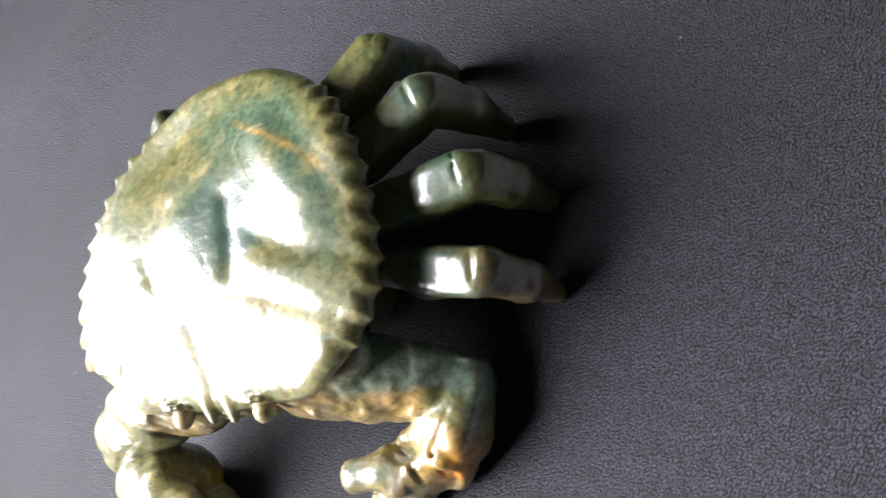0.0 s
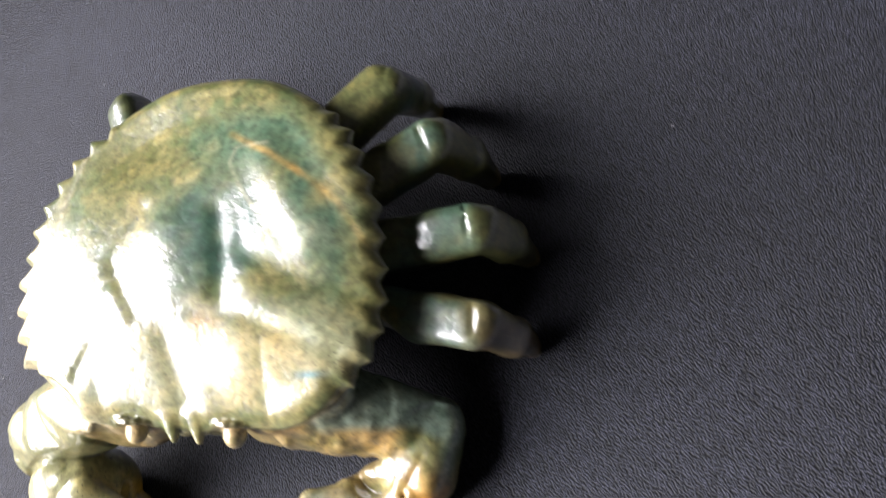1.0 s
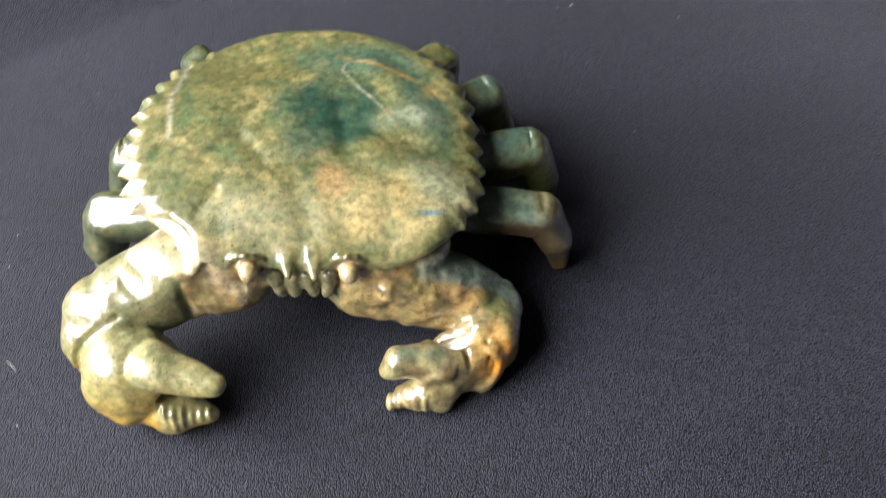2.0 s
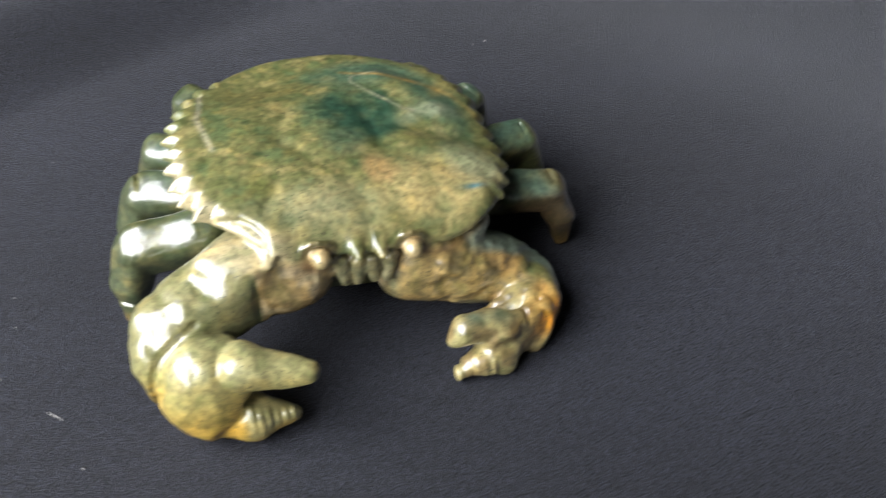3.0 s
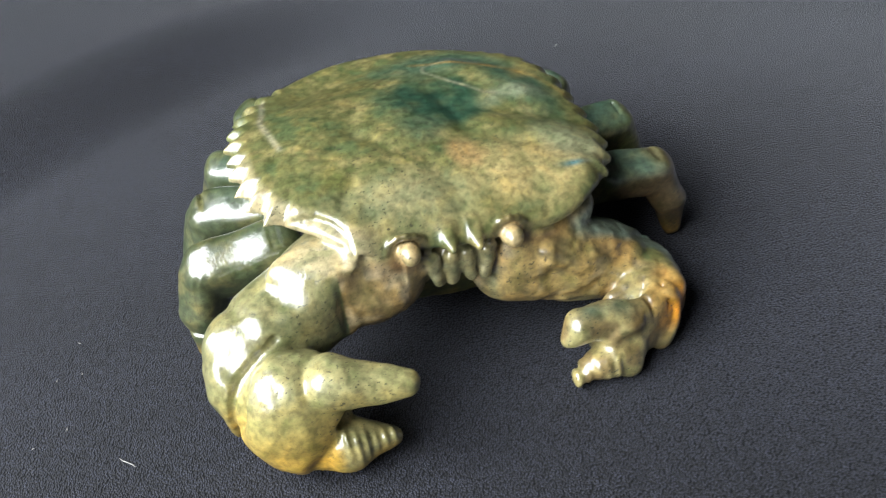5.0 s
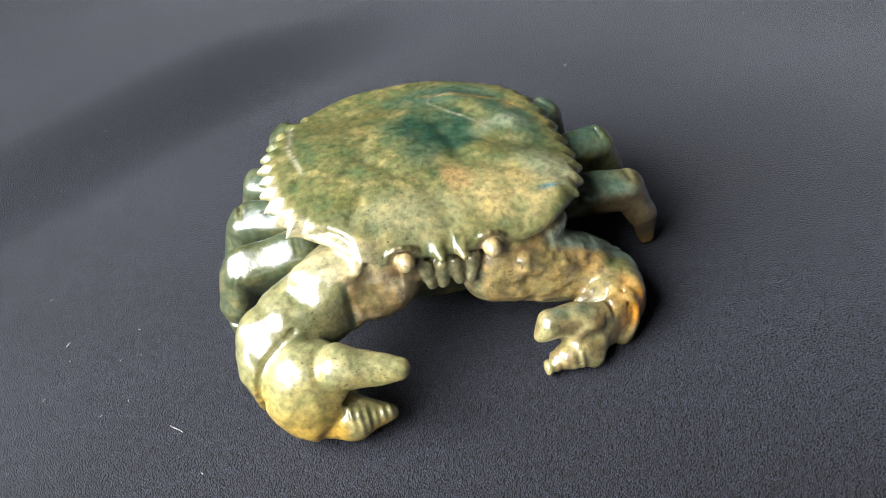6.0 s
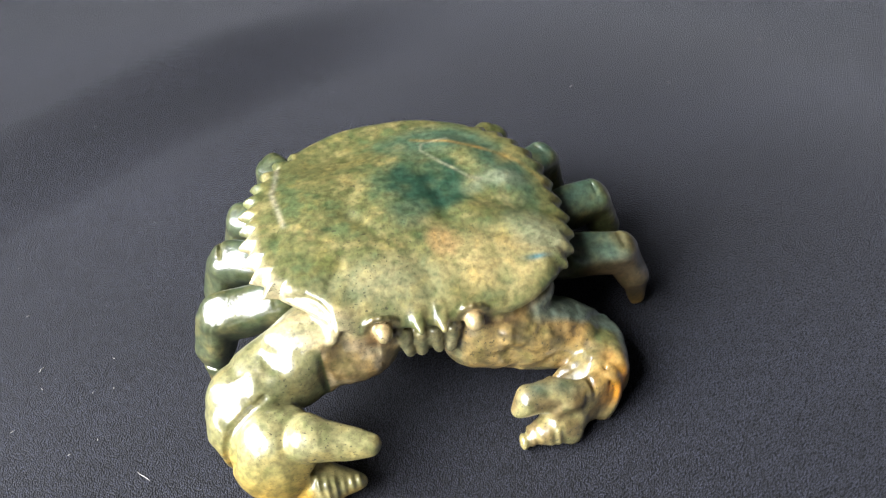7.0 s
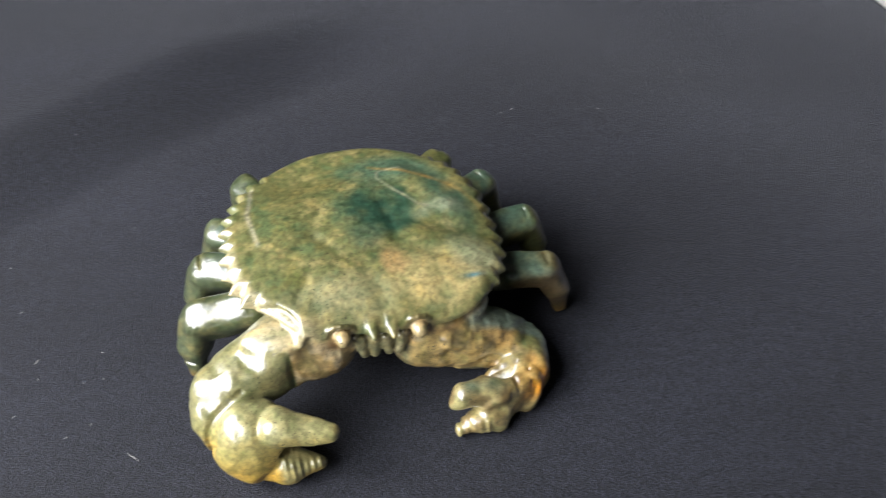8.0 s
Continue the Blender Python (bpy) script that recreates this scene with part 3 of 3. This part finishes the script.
    pale_glint = np.clip((ratio - 0.90) / 0.05, 0, 1) * np.clip((1.12 - ratio) / 0.03, 0, 1) * np.clip((-16 - x) / 5, 0, 1) * np.clip((12 - y) / 8, 0, 1) * np.clip((z - 34) / 3, 0, 1)
    tint(pale_glint * 0.75, (0.40, 0.335, 0.19))
    # olive edge of the shell on the side of the small claw
    tint(np.clip((ratio - 0.80) / 0.08, 0, 1) * top * np.clip((x - 22) / 6, 0, 1) * np.clip((y + 6) / 6, 0, 1) * (0.35 + 0.4 * nz), (0.150, 0.128, 0.040))
    # claws: straw coloured with rust below
    claw = np.where(np.abs(x) > 31, np.clip((np.where(x < 0, -30, -26) - y) / 5, 0, 1), np.clip((-31 - y) / 3, 0, 1)) * (np.abs(x) > 12)
    tint(claw * 0.94, np.where(x < 0, 1.0, 0.0)[:, None] * np.array((0.300, 0.252, 0.080)) + np.where(x < 0, 0.0, 1.0)[:, None] * np.array((0.285, 0.240, 0.098)))
    tint(claw * (x > 0) * np.clip((hz - 0.42) * 5, 0, 1) * 0.75, (0.13, 0.088, 0.035))
    tint(claw * np.clip((0.45 - nz) * 4, 0, 1) * 0.12, (0.18, 0.16, 0.06))
    tint(claw * np.clip((17 - wz) / 10, 0, 1) * (x < 0) * 0.9, (0.43, 0.26, 0.035))
    tint(claw * np.clip((z - 19) / 6, 0, 1) * (x < 0) * 0.55, (0.225, 0.225, 0.125))
    lower = np.clip((-36 - y) / 3, 0, 1) * np.clip((13 - z) / 1, 0, 1) * np.clip((x + 37) / 2, 0, 1) * (x < -15)
    tint(lower * 0.9, (0.20, 0.19, 0.085))
    tint(lower * np.clip((5.5 - wz) / 3, 0, 1) * 0.9, (0.42, 0.26, 0.04))
    upper_arm = np.clip((-28 - x) / 3, 0, 1) * np.clip((-6 - y) / 4, 0, 1) * (1 - top) * (1 - claw) * np.clip((z - 12) / 6, 0, 1)
    tint(upper_arm * (0.5 + 0.5 * nz), (0.20, 0.185, 0.085))
    # brown, rough front of the face and the small arm
    face = np.clip((-13 - y) / 5, 0, 1) * (1 - top) * np.clip((44 - np.abs(x)) / 4, 0, 1) * (1 - claw) * np.where(x < -27, 0.0, 1.0)
    tint(face * (0.55 + 0.5 * nz), (0.34, 0.235, 0.085))
    tint(face * np.clip((-7 - x) / 3, 0, 1) * 0.5, (0.11, 0.080, 0.040))
    tint(face * np.clip((hz - 0.58) * 5, 0, 1) * 0.7, (0.36, 0.29, 0.17))
    tint(face * np.clip((0.45 - nz) * 6, 0, 1) * 0.6, (0.07, 0.055, 0.03))
    tint(face * cloud(26, -20, 14, 8, 2.0) * np.clip((wz - 26.5) / 3, 0, 1) * 0.7, (0.19, 0.115, 0.045))
    tint(face * cloud(30, -22, 18, 5, 1.5) * np.clip((18 - z) / 4, 0, 1) * 0.7, (0.17, 0.16, 0.08))
    tint(face * cloud(36, -22, 8, 6, 1.5) * 0.25, (0.42, 0.19, 0.07))
    tint(np.clip((9 - np.abs(x)) / 2, 0, 1) * (1 - top) * np.clip((-20 - y) / 3, 0, 1) * 0.8, (0.165, 0.165, 0.085))
    tint(np.exp(-(((np.abs(x) - 13.3) / 1.6) ** 2 + ((y + 26) / 2.5) ** 2 + ((z - 33 - LEAN * x) / 1.6) ** 2)) * 0.35, (0.26, 0.07, 0.035))
    for sx in (-1, 1):
        ball = np.sqrt((x - sx * 11.4) ** 2 + (y + 25.6) ** 2 + (z - 34.6 - LEAN * sx * 11.4) ** 2)
        tint(np.clip((5.4 - ball) / 0.8, 0, 1) * (y < -23) * 0.5, (0.10, 0.060, 0.028))
        tint(np.clip((3.4 - ball) / 0.4, 0, 1) * 0.95, (0.36, 0.27, 0.13))
    # shoulder knob paled, part of its highlight put into the colour
    knob = np.exp(-(((x + 34) / 9) ** 2 + ((y + 18) / 7) ** 2 + ((z - 39) / 3) ** 2))
    tint(knob * 0.7, (0.33, 0.27, 0.14))
    # small claw: teal upper faces, rust at the elbow, dark blot on the palm
    armtop = np.clip((x - 25) / 4, 0, 1) * np.clip((wy + 24.0) / 2, 0, 1) * np.clip((-4 - y) / 3, 0, 1) * (1 - top) * np.clip((wz - 25.0 + 0.61 * (x - 24)) / 1.6, 0, 1)
    tint(armtop * 0.85, (0.195, 0.270, 0.215))
    tint(np.exp(-(((wx - 51.8) / 3) ** 2 + ((wy + 27) / 6) ** 2 + ((wz - 14) / 5) ** 2)) * 0.9, (0.200, 0.260, 0.185))
    tint(np.exp(-(((wx - 45.2) / 4.5) ** 2 + ((wy + 37.2) / 4.5) ** 2 + ((wz - 11.5) / 4.5) ** 2)) * 1.6, (0.50, 0.215, 0.02))
    tint(np.exp(-(((wx - 33.4) / 3.4) ** 2 + ((wy + 41.5) / 4) ** 2 + ((wz - 13.2) / 3.4) ** 2)) * 1.2, (0.085, 0.058, 0.022))
    tint(np.exp(-(((wx - 30.5) / 4) ** 2 + ((wy + 37) / 4) ** 2 + ((wz - 16.5) / 3) ** 2)) * 0.9, (0.115, 0.125, 0.075))
    tint(np.exp(-(((wx - 23) / 3.5) ** 2 + ((wy + 36.5) / 4) ** 2 + ((wz - 17.5) / 4) ** 2)) * 0.8, (0.085, 0.125, 0.085))
    # teal at the roots of the legs, tea brown feet
    tint(np.exp(-(((np.abs(x) - 43) / 4) ** 2 + ((z - 30 - LEAN * x) / 5) ** 2)) * (y > 2) * np.where(x > 0, 0.85, 0.2), (0.045, 0.125, 0.115))
    tint(np.exp(-(((wx - 61) / 4) ** 2 + ((wy - 2) / 9) ** 2 + ((wz - 22) / 6) ** 2)) * 0.6, (0.085, 0.165, 0.135))
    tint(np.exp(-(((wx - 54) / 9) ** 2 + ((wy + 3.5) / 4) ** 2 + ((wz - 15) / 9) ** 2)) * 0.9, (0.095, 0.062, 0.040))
    # lower legs at x > 0 darker towards the ground
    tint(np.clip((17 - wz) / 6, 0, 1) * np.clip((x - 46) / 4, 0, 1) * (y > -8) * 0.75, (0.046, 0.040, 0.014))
    tint(np.clip((x - 45) / 4, 0, 1) * np.clip((y + 9) / 2, 0, 1) * np.clip((12 - y) / 3, 0, 1) * (0.35 + 0.6 * nz), (0.130, 0.102, 0.042))
    tint(np.clip((wz - 24.0 - 0.17 * y) / 2.5, 0, 1) * np.clip((x - 43) / 2, 0, 1) * np.clip((61 - wx) / 3, 0, 1) * (1 - top) * (y > -7) * (0.3 + 0.7 * hz), (0.060, 0.118, 0.090))
    # brown leg fronts at x > 0, the body's shade painted into the colour
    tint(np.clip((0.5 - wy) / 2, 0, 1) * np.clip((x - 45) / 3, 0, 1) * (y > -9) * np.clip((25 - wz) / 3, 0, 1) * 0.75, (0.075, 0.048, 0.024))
    tint(np.clip((8 - wz) / 5, 0, 1) * (y > -8) * 0.7, (0.20, 0.125, 0.03))
    tint(np.clip((nz - 0.5) * 5, 0, 1) * (1 - top) * (y > 0) * 0.4, (0.15, 0.13, 0.045))
    grooves = np.clip(-shell_relief(x, y) - 0.55, 0, 1) * top
    tint(grooves * 0.25, (0.05, 0.11, 0.09))
    col[:, 2] *= 1.02
    return np.clip(col, 0.01, 0.9)


def make_crab():
    roughen((-29, -31, 10), (42, -14, 36), 4.0, 0.4, 21, face_part)
    roughen((-29, -31, 10), (42, -14, 36), 1.8, 0.28, 22, face_part)
    for lo, hi in (((-64, -52, 0), (-14, -8, 40)), ((-66, -7.5, 0), (-38, 66, 42)), ((40, -7.5, 0), (68, 66, 40)), ((12, -50, 0), (56, -10, 20))):
        roughen(lo, hi, 6.5, 0.5, 23, limb_part)
    for lo, hi in (((-64, -52, 0), (-14, -26, 36)), ((12, -50, 0), (56, -22, 20))):
        roughen(lo, hi, 3.2, 0.26, 24, limb_part)
    pts, quads = surface(field)
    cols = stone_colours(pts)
    me = bpy.data.meshes.new("crab_figurine")
    me.from_pydata((pts / 1000).tolist(), [], quads.tolist())
    me.polygons.foreach_set("use_smooth", [True] * len(me.polygons))
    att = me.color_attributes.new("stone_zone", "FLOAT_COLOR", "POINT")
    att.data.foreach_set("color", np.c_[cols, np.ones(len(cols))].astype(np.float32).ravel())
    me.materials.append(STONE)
    me.validate()
    ob = new("crab_figurine", me)
    sm = ob.modifiers.new("polish", "SMOOTH")
    sm.factor, sm.iterations = 0.5, 3
    return tagged(ob, "polished green and olive stone crab carving on dark cloth", "figurine")


make_crab()


# ---- lint on the cloth ----
def lint(x, y, length, turn, thick=0.00022):
    bm = bmesh.new()
    last = None
    m = 7
    for i in range(m):
        q = i / (m - 1) - 0.5
        ring = []
        px, py = length * q, 0.10 * length * math.sin(q * 3.4)
        r = thick * (1 - 1.2 * abs(q))
        for j in range(5):
            a = j * 2 * math.pi / 5
            ring.append(bm.verts.new((px, py + r * math.cos(a), r + r * math.sin(a))))
        if last:
            for j in range(5):
                bm.faces.new((last[j], last[(j + 1) % 5], ring[(j + 1) % 5], ring[j]))
        last = ring
    ob = part("lint_fibre", bm, FIBRE)
    ob.matrix_world = pose(x, y, float(cloth_height(np.array(x), np.array(y))) + 0.0001, 0, 0, turn)
    return tagged(ob, "short pale lint fibre lying on the cloth", "lint", "lint on the cloth")


lint(-0.0798, -0.0221, 0.0050, -62, 0.00013)
lint(0.174, 0.128, 0.004, 60, 0.00014)
lint(0.0874, 0.119, 0.002, 20)
lint(-0.111, 0.026, 0.0022, 40)
for fx, fy, fl, ft in ((-0.118, 0.052, 0.0012, 10), (-0.089, 0.012, 0.0010, 80), (0.082, 0.118, 0.0010, 40), (0.124, 0.108, 0.0012, 120), (-0.052, -0.062, 0.0012, 150),
                       (-0.124, 0.078, 0.0010, 30), (-0.110, 0.018, 0.0011, 95), (-0.100, -0.009, 0.0009, 10), (-0.095, 0.012, 0.0009, 60),
                       (-0.0895, 0.024, 0.0009, 130), (-0.0926, -0.006, 0.0011, 75), (-0.1166, 0.004, 0.0012, 20), (-0.074, -0.040, 0.0010, 110)):
    lint(fx, fy, fl, ft, 0.00012)
